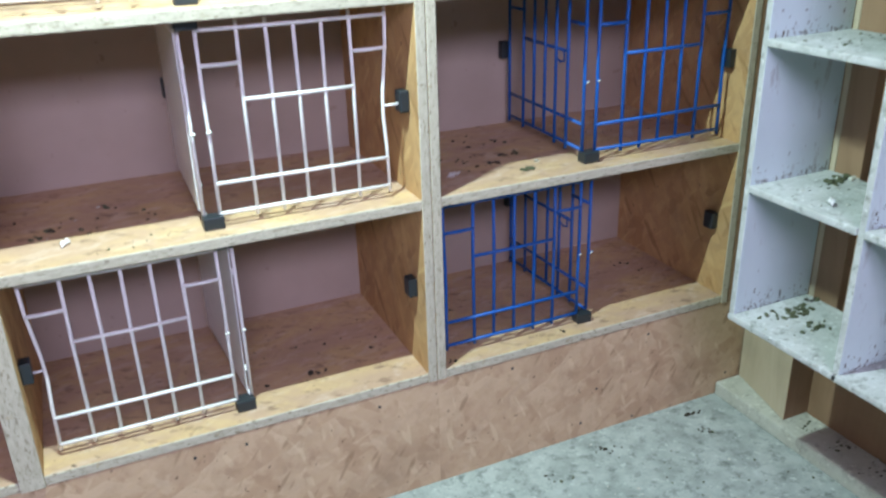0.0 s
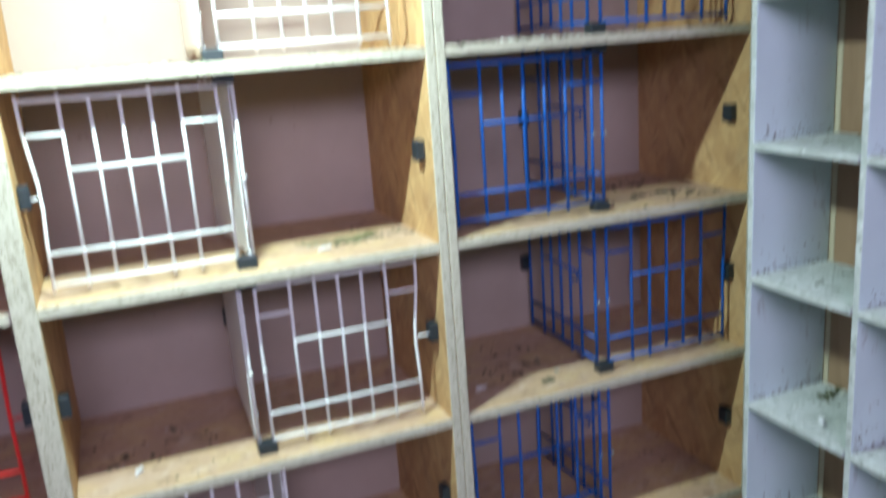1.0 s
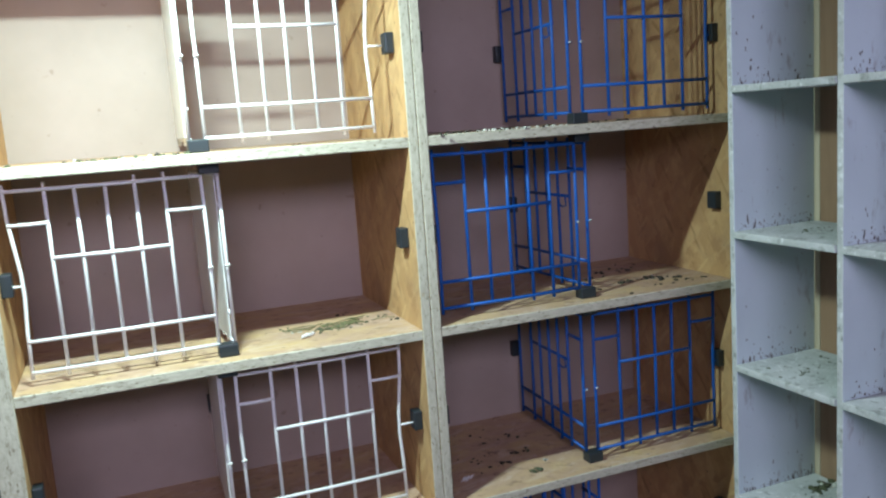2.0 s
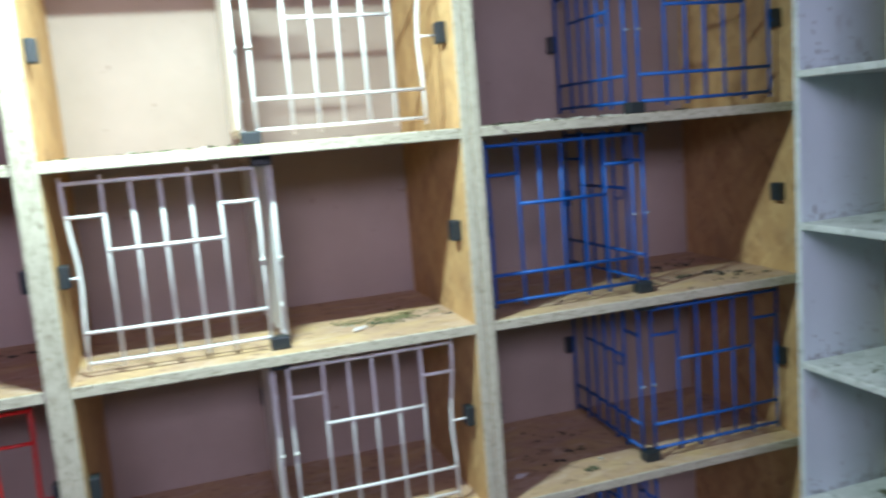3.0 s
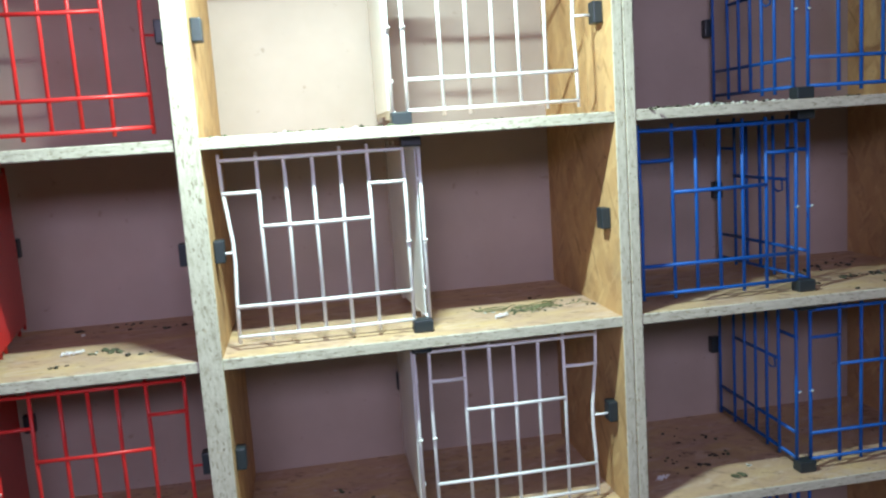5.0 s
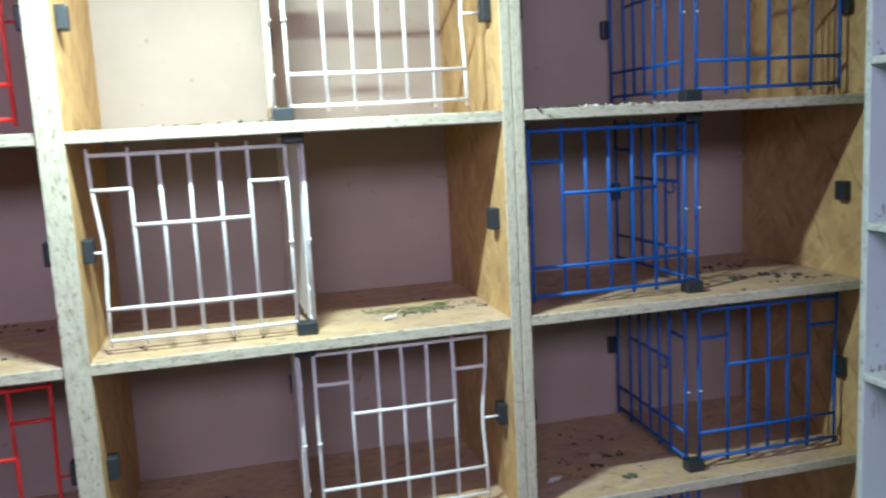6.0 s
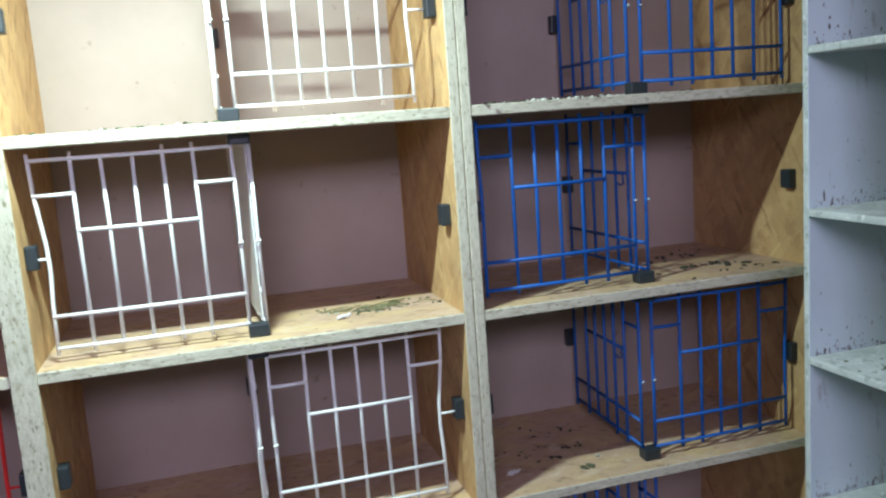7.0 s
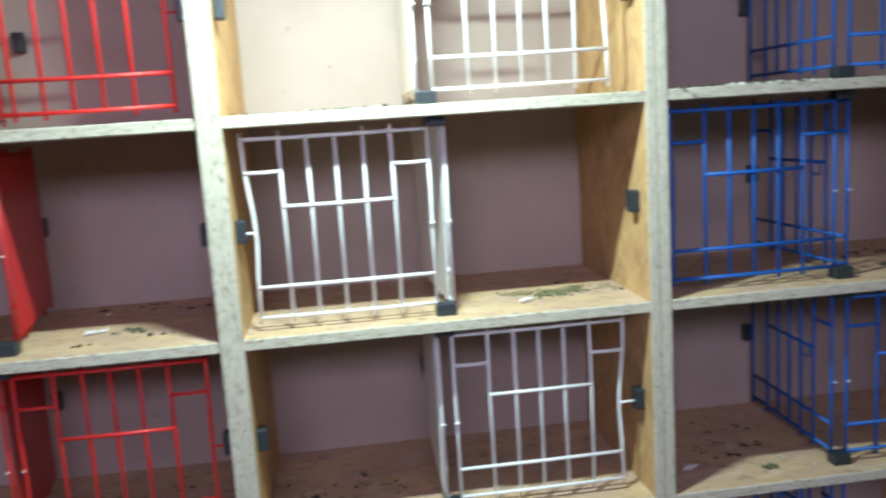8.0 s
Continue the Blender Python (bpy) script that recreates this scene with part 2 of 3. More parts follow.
def tube(bm, pts, r, n=8):
    """A round wire through the points, with closed ends."""
    pts = [Vector(p) for p in pts]
    rings = []
    for i, p in enumerate(pts):
        way = (pts[min(i + 1, len(pts) - 1)] - pts[max(i - 1, 0)]).normalized()
        side = way.orthogonal().normalized()
        if rings:
            side = (last - way * last.dot(way)).normalized()
        last = side
        other = way.cross(side)
        rings.append([bm.verts.new(p + r * (math.cos(a) * side + math.sin(a) * other)) for a in (2 * math.pi * k / n for k in range(n))])
    for a, b in zip(rings, rings[1:]):
        for k in range(n):
            bm.faces.new((a[k], a[(k + 1) % n], b[(k + 1) % n], b[k])).smooth = True
    bm.faces.new(rings[0][::-1])
    bm.faces.new(rings[-1])
    return bm


def lump(bm, place, r, flat, rng):
    made = bmesh.ops.create_icosphere(bm, subdivisions=1, radius=1.0)
    turn = Matrix.Rotation(rng.uniform(0, 6.3), 3, "Z")
    sx, sy = rng.uniform(0.7, 1.5), rng.uniform(0.6, 1.1)
    for v in made["verts"]:
        k = r * rng.uniform(0.75, 1.2)
        q = turn @ Vector((v.co.x * sx * k, v.co.y * sy * k, v.co.z * flat * k))
        v.co = Vector(place) + q + Vector((0, 0, flat * r * 0.55))


# ---- the room ----
def room_piece(name, dims, material, label, category, bevel=0.0):
    return tagged(part(name, box(bmesh.new(), *dims, bevel), material), label, category, kind="structure")


X_LEFT, X_WALL, Y_BACK, Y_FRONT, Z_CEIL = -2.6, 0.945, 0.52, -3.0, 2.70
room_piece("floor", (X_LEFT, X_WALL, Y_FRONT, Y_BACK, -0.08, 0.0), M_FLOOR, "grey dusty floor with dried droppings", "floor")
room_piece("wall_north", (X_LEFT - 0.1, X_WALL + 0.1, Y_BACK, Y_BACK + 0.1, -0.08, Z_CEIL), M_WALL, "plain wall behind the nest boxes", "wall")
room_piece("wall_west", (X_LEFT - 0.1, X_LEFT, Y_FRONT - 0.1, Y_BACK, -0.08, Z_CEIL), M_WALL, "plain side wall of the loft", "wall")
room_piece("wall_east", (X_WALL, X_WALL + 0.1, Y_FRONT - 0.1, Y_BACK, -0.08, Z_CEIL), M_PANEL, "brown timber wall behind the perches", "wall")


def unseen_south_wall():
    """The wall behind the walk, out of view, with one window opening added for the fill."""
    bm = bmesh.new()
    y0, y1, x0, x1, z0, z1 = Y_FRONT - 0.1, Y_FRONT, -1.58, -0.02, 2.05, 2.60
    for d in ((X_LEFT, x0, -0.08, Z_CEIL), (x1, X_WALL, -0.08, Z_CEIL), (x0, x1, -0.08, z0), (x0, x1, z1, Z_CEIL)):
        box(bm, d[0], d[1], y0, y1, d[2], d[3])
    return tagged(part("wall_south", bm, M_WALL), "plain unseen wall with an added window opening, closing the loft", "wall", kind="structure")


unseen_south_wall()
room_piece("ceiling", (X_LEFT - 0.1, X_WALL + 0.1, Y_FRONT - 0.1, Y_BACK + 0.1, Z_CEIL, Z_CEIL + 0.05), M_WALL, "plain pale ceiling of the loft", "ceiling")

# ---- nest box units ----
BOARD, CELL_W, DEPTH, PITCH, Z0 = 0.022, 0.800, 0.465, 0.4165, 0.286
TOP_ROW = 2.0
CENTRES = {"red": -1.266, "white": -0.422, "blue": 0.422}
SHELVES = [Z0 + PITCH * k for k in range(4)]


def nest_unit(colour, cx):
    """One column of four nest boxes: two side boards, shelves, back sheet and plinth board."""
    unit = tagged(empty("nest_box_unit", (cx, 0, 0)), f"strand board nest boxes in a column, with {colour} wire fronts", "nest box unit", "nest box units")
    h = CELL_W / 2
    for s in (-1, 1):
        a, b = sorted((s * h, s * (h + BOARD - 0.0006)))
        rough_board("side_board", (a, b, 0, DEPTH, Z0, TOP_ROW + BOARD), "z", [M_SIDE, M_EDGE_UP], unit, steps=220)
    for z in SHELVES + [TOP_ROW]:
        rough_board("shelf", (-h + 0.0005, h - 0.0005, 0.0015, DEPTH, z, z + BOARD), "x", [M_SHELF, M_EDGE], unit, steps=120)
    board("back_panel", (-h - BOARD, h + BOARD, DEPTH + 0.0005, DEPTH + 0.006, Z0, TOP_ROW + BOARD), M_BACK, unit, bevel=0, edge_axis=None)
    board("plinth_board", (-h - BOARD, h + BOARD + (0.090 if colour == "blue" else 0), 0.003, 0.025, 0.0, Z0 - 0.0008), M_PLINTH, unit, bevel=0.001, edge_axis=None)
    return unit


for colour, cx in CENTRES.items():
    unit = nest_unit(colour, cx)
    if colour == "white":
        h = CELL_W / 2
        board("edge_strip", (-h - 2 * BOARD + 0.0005, -h - 0.0005, -0.0034, -0.0008, Z0, TOP_ROW + BOARD), M_EDGE_UP, unit, "thin sawn strip over the joint", 0.001, None)


# ---- wire fronts ----
def wire_front(colour, material, side, solid):
    """An L of two wire panels: one across half of the front, one into the box as a divider. side -1: the panel fills the half at -x.
    The origin is the middle of the box's floor at the front edge."""
    word = "wire grille, half open, on black hinge blocks"
    ob = tagged(empty("wire_grille", (0, 0, 0)), f"{colour} enamelled {word}", "grille", f"{colour} wire grilles")
    rod, y = {"white": 0.0037, "blue": 0.0040, "red": 0.0040}[colour], 0.057
    zb, zl, zm, zs, zt, zk = 0.027, 0.087, 0.241, 0.309, 0.372, 0.194
    xs = [0.374, 0.304, 0.253, 0.199, 0.146, 0.093, 0.023] if side < 0 else [0.362, 0.290, 0.236, 0.183, 0.132, 0.079, 0.007]
    xs = [v * 1.007 for v in xs]
    xh = xs[6]
    bow = 1.0 if colour == "white" else 0.3
    if colour == "blue":
        xs[0] += 0.004
    longer = (0, 1, 4, 5)

    def bar(name, pts, parent, r=rod):
        return part(name, tube(bmesh.new(), pts, r), material, parent)

    panel = empty("front_panel", (0, 0, 0))
    panel.parent = ob
    X = lambda v: side * v
    for k, v in enumerate(xs):
        lo, hi = (zb - 0.013, zt + 0.013) if k in longer else (zb - 0.001, zt + 0.001)
        if k == 0:
            pts = [(X(v), y, hi), (X(v - 0.002 * bow), y, zs + 0.01), (X(v - 0.004 * bow), y, zs - 0.012), (X(v - 0.012 * bow), y, zk + 0.025), (X(v - 0.013 * bow), y, zk - 0.02),
                   (X(v - 0.009 * bow), y, zl + 0.02), (X(v - 0.007 * bow), y, lo)]
        elif k == 6:
            pts = [(X(v), y, 0.022), (X(v), y, zm - 0.06), (X(v - 0.001), y, zm), (X(v), y, 0.3945 - 0.018)]
        else:
            pts = [(X(v), y, lo), (X(v + 0.0015 * math.sin(k * 2.3)), y, zm), (X(v), y, hi)]
        bar("upright_bar", pts, panel)
    d = rod * 1.3
    for z, a, b in ((zb, 0, 6), (zl, 0, 6), (zm, 1, 5), (zs, 0, 1), (zs, 5, 6), (zt, 0, 6)):
        xa = xs[a] - (0.007 * bow if (a == 0 and z < zm) else 0)
        bar("cross_bar", [(X(xa), y - d * 0.4, z), (X((xa + xs[b]) / 2), y - d * 0.5, z - 0.0008), (X(xs[b]), y - d * 0.4, z)], panel)
    bar("latch_pin", [(X(xs[0] - 0.013 * bow), y, zk), (X(0.388), y, zk)], panel, 0.0025)

    divider = empty("divider", (0, 0, 0))
    divider.parent = ob
    xd = X(-0.010) if side < 0 else X(-0.023)
    ys = [0.064 + 1.02 * (v - xh) for v in xs]
    lean = -0.145 if colour == "red" else side * (0.037 if colour == "blue" else 0.062 if side < 0 else 0.022)
    D = lambda v: xd + lean * (v - ys[6])
    for k, v in enumerate(ys):
        lo, hi = (zb - 0.013, zt + 0.013) if k in longer else (zb - 0.001, zt + 0.001)
        if k == 6:
            lo, hi = 0.022, 0.3945 - 0.018
        bar("upright_bar", [(D(v), v, lo), (D(v), v, hi)], divider)
    for z, a, b in ((zb, 0, 6), (zl, 0, 6), (zm, 1, 5), (zs, 0, 1), (zs, 5, 6), (zt, 0, 6)):
        bar("cross_bar", [(D(ys[a]) + d * 0.5 * side, ys[a], z), (D(ys[b]) + d * 0.5 * side, ys[b], z)], divider)
    xk = D(ys[4])
    bar("hook", [(xk, ys[4], zm - 0.02), (xk + 0.004, ys[4] - 0.012, zm - 0.03), (xk + 0.004, ys[4] - 0.03, zm - 0.026), (xk, ys[4] - 0.034, zm)], divider, 0.0022)
    if solid:
        off = 0.0050 if colour == "red" else -0.0050
        sheet = box(bmesh.new(), xd - 0.0012 + off, xd + 0.0012 + off, ys[6] + 0.012, ys[0] - 0.004, zb + 0.004, zt - 0.004, 0.0005)
        for v in sheet.verts:
            v.co.x += lean * (v.co.y - ys[6])
        part("divider_sheet", sheet, material, divider,
             f"thin {colour} plastic sheet")
    for x in (X(xh), xd):
        bar("wire_knuckle", [(x - 0.005, y - 0.004, zk - 0.008), (x + 0.005, y - 0.004, zk - 0.006)], ob, 0.003)
        # small pale dot at the front of each knuckle
        part("pale_spot", tube(bmesh.new(), [(x - 0.0028, y - 0.0075, zk - 0.007), (x + 0.0028, y - 0.0075, zk - 0.006)], 0.0022), M_PALE, ob, "small pale spot on the wire")
    part("floor_hinge", box(bmesh.new(), (X(xh) + xd) / 2 - 0.020, (X(xh) + xd) / 2 + 0.020, 0.041, 0.073, 0.0005, 0.026, 0.003), M_BLACK, ob, "black plastic hinge block")
    part("top_hinge", box(bmesh.new(), (X(xh) + xd) / 2 - 0.020, (X(xh) + xd) / 2 + 0.020, 0.041, 0.073, 0.3945 - 0.020, 0.3942, 0.003), M_BLACK, ob, "black plastic hinge block")
    return ob


SHIFT = {("white", 3): -0.013, ("white", 1): -0.006, ("white", 0): 0.004, ("blue", 1): 0.002, ("red", 2): 0.014}
ASIDE = {"white": 0.001, "blue": 0.006, "red": -0.004}
WIRES = {"white": (M_WHITE, True), "blue": (M_BLUE, False), "red": (M_RED, True)}
for colour, cx in CENTRES.items():
    for rows, side in (((0, 2), -1), ((1, 3), 1)):
        first = wire_front(colour, *WIRES[colour][:1], side, WIRES[colour][1])
        places = [Matrix.Translation((cx + SHIFT.get((colour, r), 0.0) + ASIDE[colour], 0, SHELVES[r] + BOARD)) for r in rows]
        first.matrix_basis = places[0]
        copy_thing(first, places[1])


# ---- latch blocks on the side boards and back sheets ----
def latch_block(dims, where):
    bm = box(bmesh.new(), *dims, 0.003)
    ob = part("latch_block", bm, M_BLACK)
    return tagged(ob, f"black plastic latch block on the {where}", "latch block", "latch blocks")


side_block = {s: latch_block((0.0005 if s < 0 else -0.0205, 0.0205 if s < 0 else -0.0005, 0.044, 0.076, -0.022, 0.022), "nest box side board") for s in (-1, 1)}
BACK_RED = (-0.040, -0.060, -0.040, -0.034)
back_block = latch_block((-0.012, 0.012, -0.022, -0.0005, -0.022, 0.022), "nest box back sheet")
for colour, cx in CENTRES.items():
    for r, z in enumerate(SHELVES):
        zc = z + BOARD + 0.199
        for s in (-1, 1):
            m = Matrix.Translation((cx + s * CELL_W / 2, 0, zc))
            if colour == "red" and r == 0:
                side_block[s].matrix_basis = m
            else:
                copy_thing(side_block[s], m)
        m = Matrix.Translation((cx + (BACK_RED[r] if colour == "red" else 0.010 if r % 2 == 0 else -0.007 if colour == "blue" else -0.018), DEPTH, zc))
        if colour == "red" and r == 0:
            back_block.matrix_basis = m
        else:
            copy_thing(back_block, m)


# ---- perch boxes on the side wall ----
PX0, PX1, PY, PZ, PW, PH, PT = 0.553, 0.765, -0.300, 0.453, 0.272, 0.2895, 0.014
SAG = (0, 0, -0.003, -0.012, -0.010, 0, 0)


def perch_rack():
    rack = tagged(empty("perch_rack", (PX0, PY, PZ)), "white painted open perch boxes fouled with dried droppings", "perch rack")
    n, rows, d = 3, 6, PX1 - PX0
    for k in range(n + 1):
        y = -k * PW
        board("upright_panel", (0, d, y - PT, y, 0.0142, rows * PH + PT), [M_LIME, M_LEDGE], rack, bevel=0.002, edge_axis="-x")
    for r in range(rows + 1):
        for k in range(n):
            y1 = -k * PW - PT - 0.0004
            y0 = -(k + 1) * PW + 0.0004
            if r == 0:
                y0, y1 = y0 - PT, y1 + PT
            drop = SAG[r]
            board("ledge", (-0.004, d, y0, y1, r * PH + drop, r * PH + PT + drop), M_LEDGE, rack, bevel=0.003, edge_axis=None)
    board("back_batten", (d + 0.001, d + 0.024, -0.090, -0.028, 0.0, rows * PH), M_PANEL, rack, "brown timber batten", 0.002, None)
    board("corner_lath", (d + 0.0005, d + 0.022, -0.0275, -0.0145, 0.0, rows * PH), M_STUD, rack, "pale timber lath", 0.002, None)
    for z in (0.30, 1.45):
        board("wall_cleat", (d + 0.0245, X_WALL - PX0 - 0.0005, -0.078, -0.016, z, z + 0.05), M_PANEL, rack, "brown timber cleat fixed to the wall", 0.002, None)
    return rack


perch_rack()


def timbers():
    stud = box(bmesh.new(), 0.862, X_WALL, -0.220, -0.001, 0.041, 2.39, 0.003, "-y")
    for v in stud.verts:
        if v.co.x < 0.9:
            v.co.x += 0.055 * (v.co.y + 0.220) / 0.22
    tagged(part("wall_stud", stud, [M_STUD, M_PANEL]), "pale timber stud on the sole plate", "stud", kind="structure")
    tagged(part("sole_plate", box(bmesh.new(), 0.836, X_WALL, -2.95, -0.0005, 0.0005, 0.0405, 0.004), M_SILL), "dusty timber sole plate along the wall", "sole plate", kind="structure")
    # the trim's brown stands in for the shadow between boxes and rack
    tagged(part("trim", box(bmesh.new(), 0.846, X_WALL, 0.0005, 0.03, Z0, 2.39, 0.002), M_PANEL), "trim beside the nest boxes, shade painted in as brown", "trim", kind="structure")


timbers()


# ---- droppings, straw and feathers ----
def litter(name, label, clusters, seed):
    """Dried droppings in clusters: x, y, z, how many, spread, size, which of the three tones."""
    rng = random.Random(seed)
    bm = bmesh.new()
    for x, y, z, n, spread, size, tone in clusters:
        for k in range(int(n * 1.6)):
            before = len(bm.faces)
            px, py = x + rng.gauss(0, spread), y + rng.gauss(0, spread * 0.6)
            lump(bm, (px, py, z), size * rng.uniform(0.3, 1.0), rng.uniform(0.3, 0.6), rng)
            bm.faces.ensure_lookup_table()
            pick = tone if rng.random() < 0.75 else rng.choice((0, 1, 1, 1, 2))
            for f in bm.faces[before:]:
                f.material_index, f.smooth = pick, True
    return tagged(part(name, bm, [M_DROP, M_GREEN, M_PALE]), label, "droppings", kind="stuff")


ZT = [z + BOARD for z in SHELVES]
litter("droppings", "dark dried droppings on a strand board shelf", [
    (-0.738, 0.186, ZT[1], 3, 0.010, 0.009, 0), (-0.713, 0.206, ZT[1], 2, 0.006, 0.008, 0), (-0.624, 0.290, ZT[1], 3, 0.008, 0.010, 0), (-0.681, 0.240, ZT[1], 3, 0.012, 0.006, 0),
    (-0.789, 0.271, ZT[1], 1, 0.004, 0.008, 0), (-0.744, 0.157, ZT[1], 3, 0.012, 0.009, 1), (-0.590, 0.27, ZT[1], 1, 0.004, 0.008, 0), (-0.53, 0.20, ZT[1], 4, 0.05, 0.005, 0),
    (-0.660, 0.150, ZT[1], 3, 0.02, 0.006, 0), (-0.60, 0.03, ZT[1], 5, 0.05, 0.004, 1)], 1)
litter("droppings", "few dark droppings on a strand board shelf", [
    (-0.262, 0.13, ZT[0], 2, 0.006, 0.008, 0), (-0.24, 0.119, ZT[0], 2, 0.008, 0.007, 0), (-0.096, 0.173, ZT[0], 2, 0.005, 0.008, 0), (-0.36, 0.119, ZT[0], 1, 0.004, 0.007, 0),
    (-0.079, 0.316, ZT[0], 1, 0.004, 0.007, 0), (-0.768, 0.012, ZT[0], 1, 0.002, 0.005, 0), (-0.2, 0.25, ZT[0], 5, 0.09, 0.004, 0)], 2)
litter("droppings", "green and pale droppings scattered on a shelf", [
    (-0.195, 0.150, ZT[2], 14, 0.022, 0.007, 1), (-0.131, 0.165, ZT[2], 12, 0.020, 0.006, 1), (-0.055, 0.20, ZT[2], 6, 0.018, 0.005, 1), (-0.281, 0.20, ZT[2], 4, 0.015, 0.005, 1),
    (-0.267, 0.16, ZT[2], 2, 0.01, 0.006, 2), (-0.04, 0.138, ZT[2], 2, 0.008, 0.007, 0), (-0.12, 0.27, ZT[2], 3, 0.02, 0.006, 0), (-0.16, 0.14, ZT[2], 3, 0.02, 0.006, 2)], 3)
litter("droppings", "dark crumbs along the front of a shelf", [
    (-0.655, 0.05, ZT[3], 9, 0.025, 0.007, 0), (-0.610, 0.04, ZT[3], 7, 0.022, 0.008, 1), (-0.53, 0.04, ZT[3], 9, 0.028, 0.008, 1), (-0.465, 0.035, ZT[3], 2, 0.004, 0.010, 0),
    (-0.25, 0.03, ZT[3], 2, 0.008, 0.006, 0), (-0.79, 0.03, ZT[3], 3, 0.012, 0.006, 1)], 4)
litter("droppings", "dark droppings scattered thickly on a shelf", [
    (0.594, 0.144, ZT[2], 5, 0.016, 0.008, 0), (0.641, 0.156, ZT[2], 6, 0.018, 0.008, 0), (0.687, 0.142, ZT[2], 7, 0.02, 0.009, 0), (0.734, 0.108, ZT[2], 5, 0.012, 0.009, 0),
    (0.722, 0.071, ZT[2], 3, 0.012, 0.007, 0), (0.688, 0.30, ZT[2], 6, 0.04, 0.008, 0), (0.618, 0.27, ZT[2], 6, 0.04, 0.008, 0), (0.662, 0.053, ZT[2], 3, 0.02, 0.006, 0),
    (0.79, 0.07, ZT[2], 3, 0.01, 0.006, 0), (0.523, 0.02, ZT[2], 2, 0.006, 0.006, 0), (0.52, 0.22, ZT[2], 6, 0.04, 0.007, 2), (0.47, 0.12, ZT[2], 4, 0.02, 0.006, 0)], 5)
litter("droppings", "pale and dark crumbs along the front of a shelf", [
    (0.18, 0.035, ZT[3], 8, 0.015, 0.008, 2), (0.26, 0.035, ZT[3], 7, 0.020, 0.006, 2), (0.34, 0.03, ZT[3], 8, 0.020, 0.007, 2), (0.10, 0.035, ZT[3], 9, 0.030, 0.008, 0),
    (0.22, 0.05, ZT[3], 10, 0.06, 0.008, 0), (0.55, 0.10, ZT[3], 5, 0.05, 0.007, 0)], 6)
litter("droppings", "dark droppings and crumbs inside a nest box", [
    (0.227, 0.156, ZT[1], 5, 0.014, 0.008, 0), (0.286, 0.203, ZT[1], 4, 0.016, 0.008, 0), (0.268, 0.074, ZT[1], 4, 0.008, 0.010, 1), (0.313, 0.116, ZT[1], 3, 0.008, 0.007, 2),
    (0.32, 0.30, ZT[1], 4, 0.02, 0.006, 0), (0.248, 0.344, ZT[1], 4, 0.03, 0.007, 0), (0.15, 0.20, ZT[1], 10, 0.06, 0.005, 0), (0.60, 0.25, ZT[1], 5, 0.06, 0.006, 0)], 7)
litter("droppings", "few dark droppings on a strand board shelf", [
    (0.689, 0.301, ZT[0], 2, 0.01, 0.007, 0), (0.722, 0.292, ZT[0], 2, 0.01, 0.007, 0), (0.748, 0.234, ZT[0], 2, 0.008, 0.007, 0), (0.17, 0.20, ZT[0], 4, 0.05, 0.006, 0),
    (0.06, 0.025, ZT[0], 2, 0.01, 0.006, 0), (0.35, 0.03, ZT[0], 2, 0.006, 0.006, 0)], 8)
litter("droppings", "brown droppings and crumbs on a strand board shelf", [
    (-1.073, 0.163, ZT[2], 7, 0.014, 0.009, 1), (-1.042, 0.146, ZT[2], 4, 0.010, 0.008, 1), (-0.994, 0.119, ZT[2], 3, 0.012, 0.008, 0), (-1.186, 0.399, ZT[2], 3, 0.012, 0.009, 0),
    (-1.054, 0.430, ZT[2], 3, 0.012, 0.008, 0), (-0.96, 0.349, ZT[2], 3, 0.016, 0.010, 0), (-1.139, 0.081, ZT[2], 3, 0.012, 0.006, 0), (-1.12, 0.36, ZT[2], 4, 0.04, 0.006, 0)], 9)
litter("droppings", "dark specks inside a nest box", [(-1.10, 0.20, ZT[1], 8, 0.08, 0.007, 0), (-1.05, 0.33, ZT[1], 5, 0.06, 0.006, 0)], 10)
litter("droppings", "dark droppings scattered over the dusty floor", [
    (0.714, -0.052, 0.0, 5, 0.012, 0.008, 0), (0.718, -0.125, 0.0, 5, 0.018, 0.007, 0), (0.392, -0.063, 0.0, 4, 0.03, 0.006, 0), (0.258, -0.118, 0.0, 4, 0.03, 0.006, 0),
    (0.43, -0.082, 0.0, 5, 0.03, 0.006, 0), (0.55, -0.25, 0.0, 8, 0.12, 0.004, 1), (0.40, -0.30, 0.0, 14, 0.10, 0.004, 2), (0.70, -0.35, 0.0, 6, 0.07, 0.004, 1)], 11)
litter("droppings", "dark droppings heaped on the dusty sole plate", [
    (0.90, -0.27, 0.0405, 5, 0.014, 0.005, 1), (0.915, -0.36, 0.0405, 8, 0.022, 0.005, 1), (0.91, -0.46, 0.0405, 9, 0.022, 0.005, 0), (0.858, -0.10, 0.0405, 5, 0.007, 0.004, 2)], 12)

PZT = [PZ + k * PH + PT + SAG[k] for k in range(7)]
litter("droppings", "green black droppings piled on a perch ledge", [
    (0.705, -0.360, PZT[0], 16, 0.013, 0.007, 1), (0.750, -0.345, PZT[0], 10, 0.010, 0.006, 0), (0.672, -0.372, PZT[0], 12, 0.014, 0.008, 1), (0.658, -0.430, PZT[0], 8, 0.016, 0.008, 1),
    (0.699, -0.478, PZT[0], 9, 0.012, 0.010, 1), (0.651, -0.505, PZT[0], 4, 0.008, 0.008, 0), (0.62, -0.36, PZT[0], 7, 0.02, 0.007, 1), (0.66, -0.42, PZT[0], 18, 0.05, 0.004, 2)], 13)
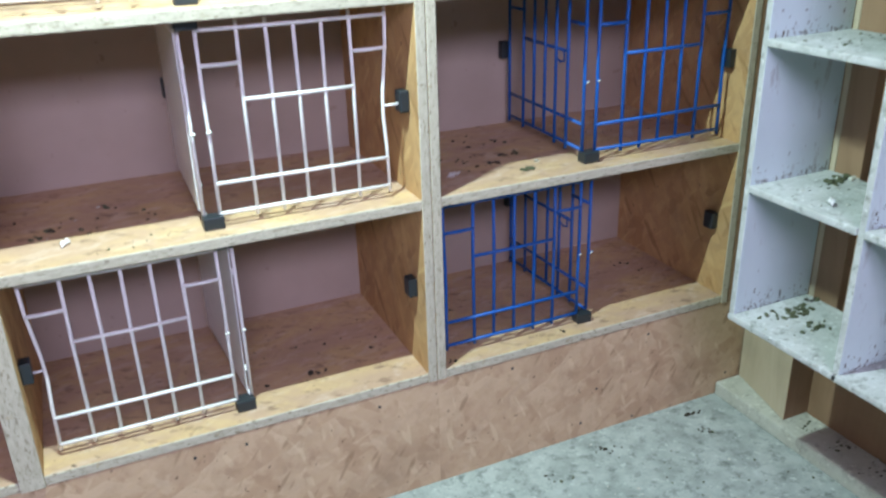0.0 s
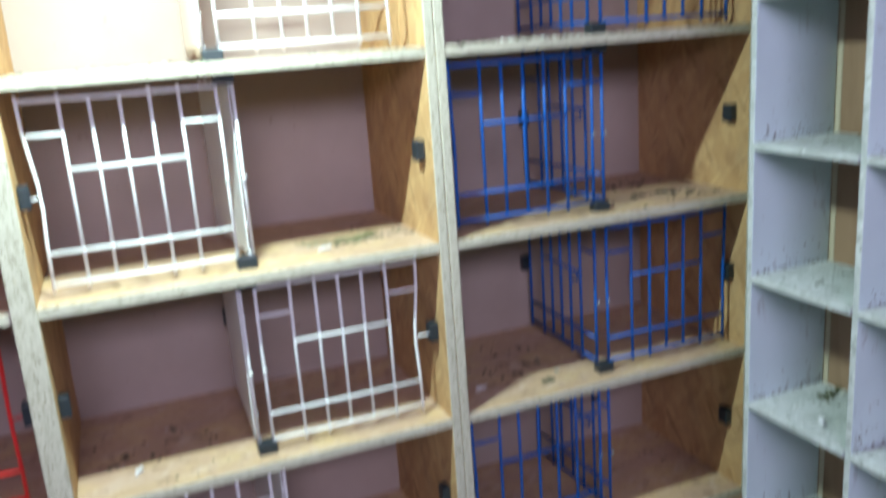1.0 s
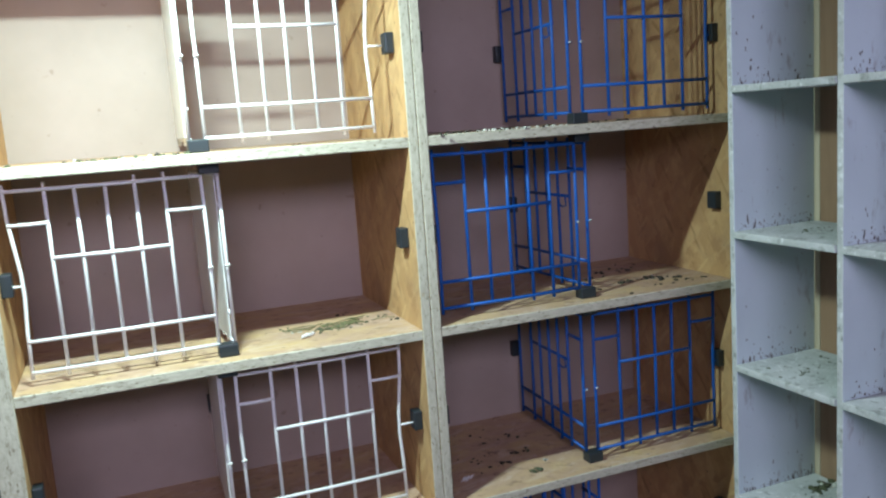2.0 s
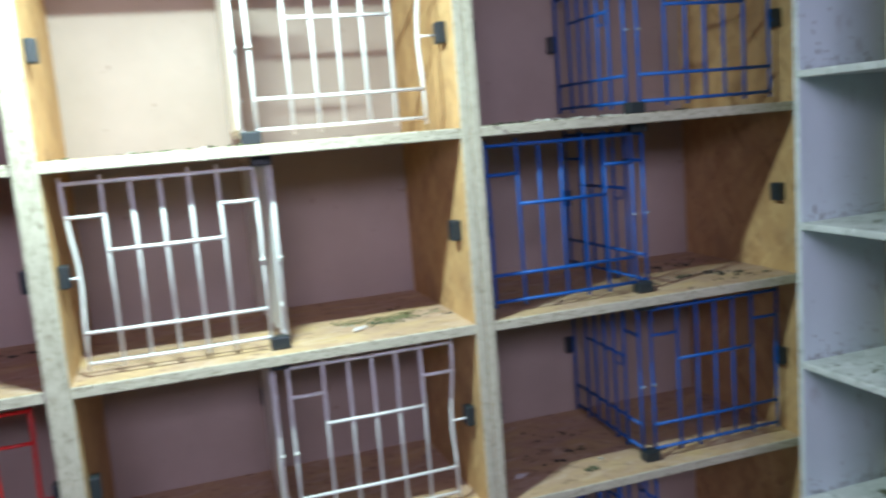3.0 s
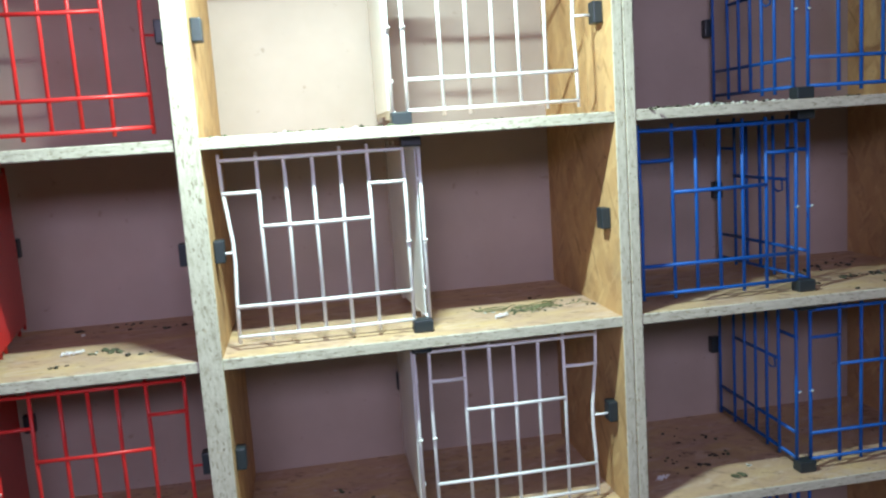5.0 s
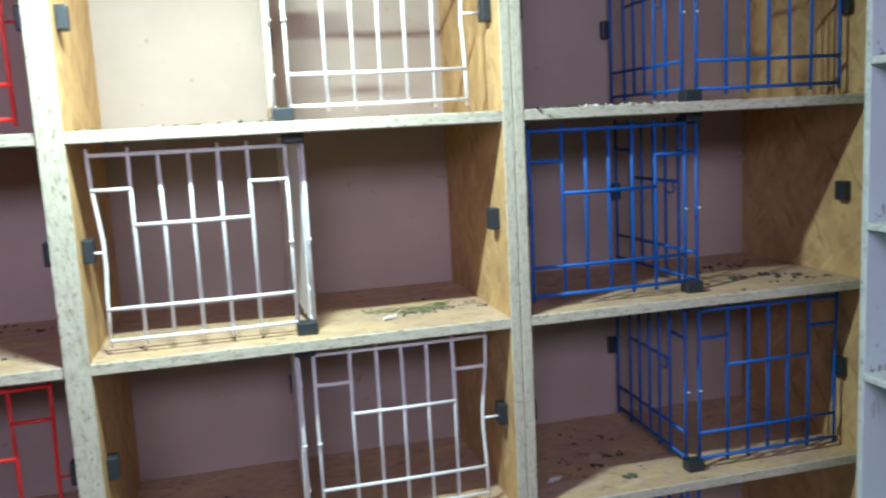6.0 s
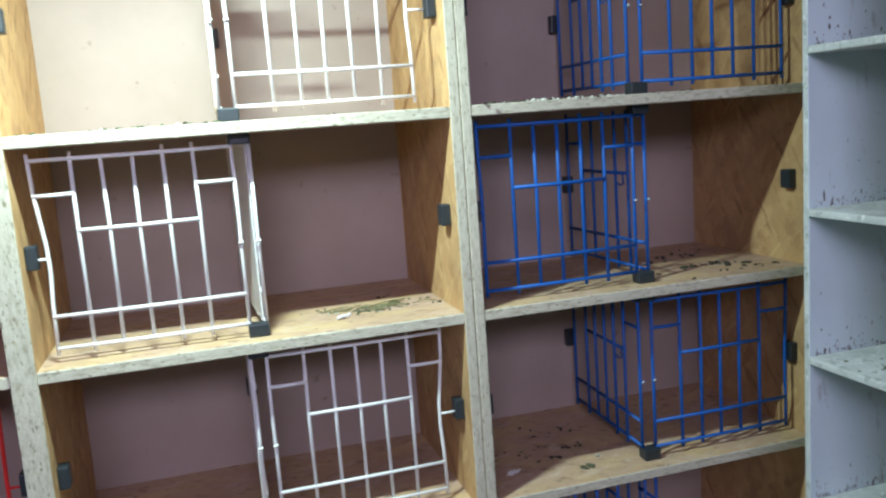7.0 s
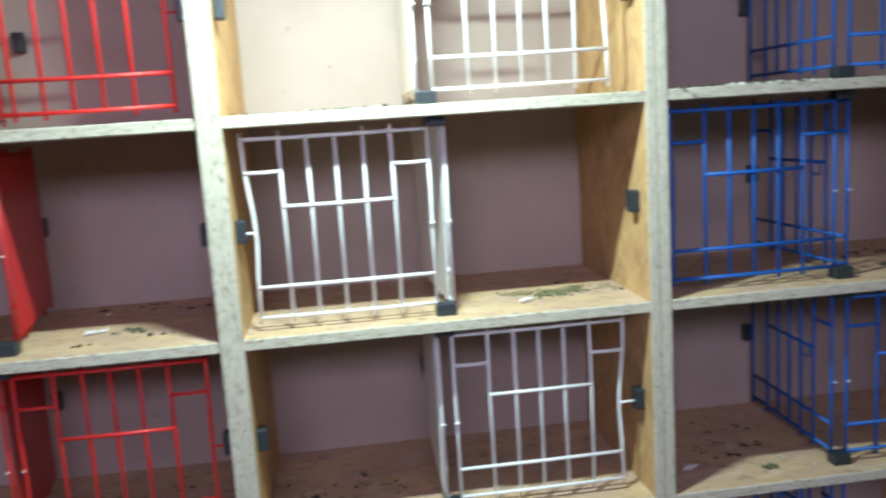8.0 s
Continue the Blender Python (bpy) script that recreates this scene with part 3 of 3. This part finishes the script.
litter("droppings", "green and white droppings piled on a perch ledge", [
    (0.736, -0.374, PZT[1], 14, 0.016, 0.009, 1), (0.764, -0.380, PZT[1], 8, 0.010, 0.008, 2), (0.702, -0.383, PZT[1], 9, 0.012, 0.008, 1),
    (0.66, -0.42, PZT[1], 16, 0.05, 0.004, 2)], 14)
litter("droppings", "dark crumbs scattered on perch ledges", [
    (0.66, -0.42, PZT[2], 20, 0.045, 0.004, 1), (0.66, -0.42, PZT[3], 20, 0.045, 0.004, 1), (0.68, -0.61, PZT[2], 10, 0.018, 0.009, 0), (0.66, -0.61, PZT[3], 8, 0.016, 0.008, 0),
    (0.67, -0.62, PZT[1], 6, 0.02, 0.007, 0)], 15)


def splashes():
    """Dried splashes on the rack's uprights, thickest just above each ledge."""
    rng = random.Random(21)
    bm = bmesh.new()
    for k in range(2):
        face = PY - k * PW - PT
        for r in range(5):
            base = PZT[r]
            for n in range(80):
                x = PX0 + rng.uniform(0.012, PX1 - PX0 - 0.006)
                z = base + 0.001 + min(rng.expovariate(1 / (0.004 + 0.040 * rng.random() ** 3)), 0.2)
                before = len(bm.verts)
                lump(bm, (0, 0, 0), rng.uniform(0.0005, 0.0013) * rng.choice((1, 1, 1.7)), 0.25, rng)
                bm.verts.ensure_lookup_table()
                up = rng.uniform(0.8, 4.5)
                for v in bm.verts[before:]:
                    v.co = Vector((x + v.co.x, face - 0.0001 - v.co.z, z + v.co.y * up))
    return tagged(part("splashes", bm, M_SPLASH), "dark dried splashes on the white perch uprights", "droppings", kind="stuff")


splashes()


def feather(place, turn, size, seed):
    """A small downy feather: a bent quill with soft barbs."""
    rng = random.Random(seed)
    bm = bmesh.new()
    quill = [(size * (k / 4 - 0.5), 0, 0.0016 + 0.006 * math.sin(k * 0.8)) for k in range(5)]
    tube(bm, quill, 0.0007, 5)
    for k in range(26):
        t = rng.random()
        x = size * (t - 0.5)
        reach = size * 0.30 * math.sin(math.pi * min(1, t + 0.15)) * rng.uniform(0.6, 1.1) * rng.choice((-1, 1))
        tube(bm, [(x, 0, 0.003), (x + 0.004, reach * 0.5, 0.006 + rng.random() * 0.004), (x + 0.008, reach, 0.002 + rng.random() * 0.006)], 0.0009, 4)
    ob = tagged(part("feather", bm, M_FEATHER), "small downy white feather lying on a surface", "feather", "loose feathers")
    ob.matrix_basis = pose(*place, 0, 0, turn)
    return ob


feather((-0.701, 0.100, ZT[1]), 70, 0.030, 1)
feather((-0.254, 0.100, ZT[2]), 30, 0.034, 2)
feather((0.099, 0.110, ZT[1]), 15, 0.034, 3)
feather((-1.135, 0.165, ZT[2]), 20, 0.040, 4)
feather((0.600, -0.470, PZT[1] + 0.002), 50, 0.026, 5)


def straw():
    rng = random.Random(31)
    bm = bmesh.new()
    for k in range(34):
        x, y = rng.gauss(-0.16, 0.06), rng.gauss(0.165, 0.022)
        a, l = rng.uniform(-0.5, 0.9), rng.uniform(0.008, 0.03)
        dx, dy = l * math.cos(a), l * math.sin(a)
        tube(bm, [(x - dx, y - dy, ZT[2] + 0.0015), (x, y, ZT[2] + rng.uniform(0.0015, 0.006)), (x + dx, y + dy, ZT[2] + 0.0015)], 0.0010, 5)
    return tagged(part("straw", bm, M_STRAW), "short bits of straw on a nest box shelf", "straw", kind="stuff")


straw()


# ---- nail heads in the plinth ----
def nail(x, z, first=[]):
    if first:
        return copy_thing(first[0], Matrix.Translation((x, 0.003, z)))
    bm = bmesh.new()
    tube(bm, [(0, 0.002, 0), (0, -0.0008, 0)], 0.0036, 10)
    ob = tagged(part("nail", bm, M_BLACK), "dark nail head in the plinth board", "nail", "plinth nails")
    ob.matrix_basis = Matrix.Translation((x, 0.003, z))
    first.append(ob)
    return ob


for x, z in ((0.592, 0.252), (0.396, 0.041), (0.870, 0.059), (0.559, 0.012), (0.195, 0.261), (-0.441, 0.255), (-0.547, 0.256), (-0.143, 0.256), (0.44, 0.132), (0.86, 0.24)):
    nail(x, z)
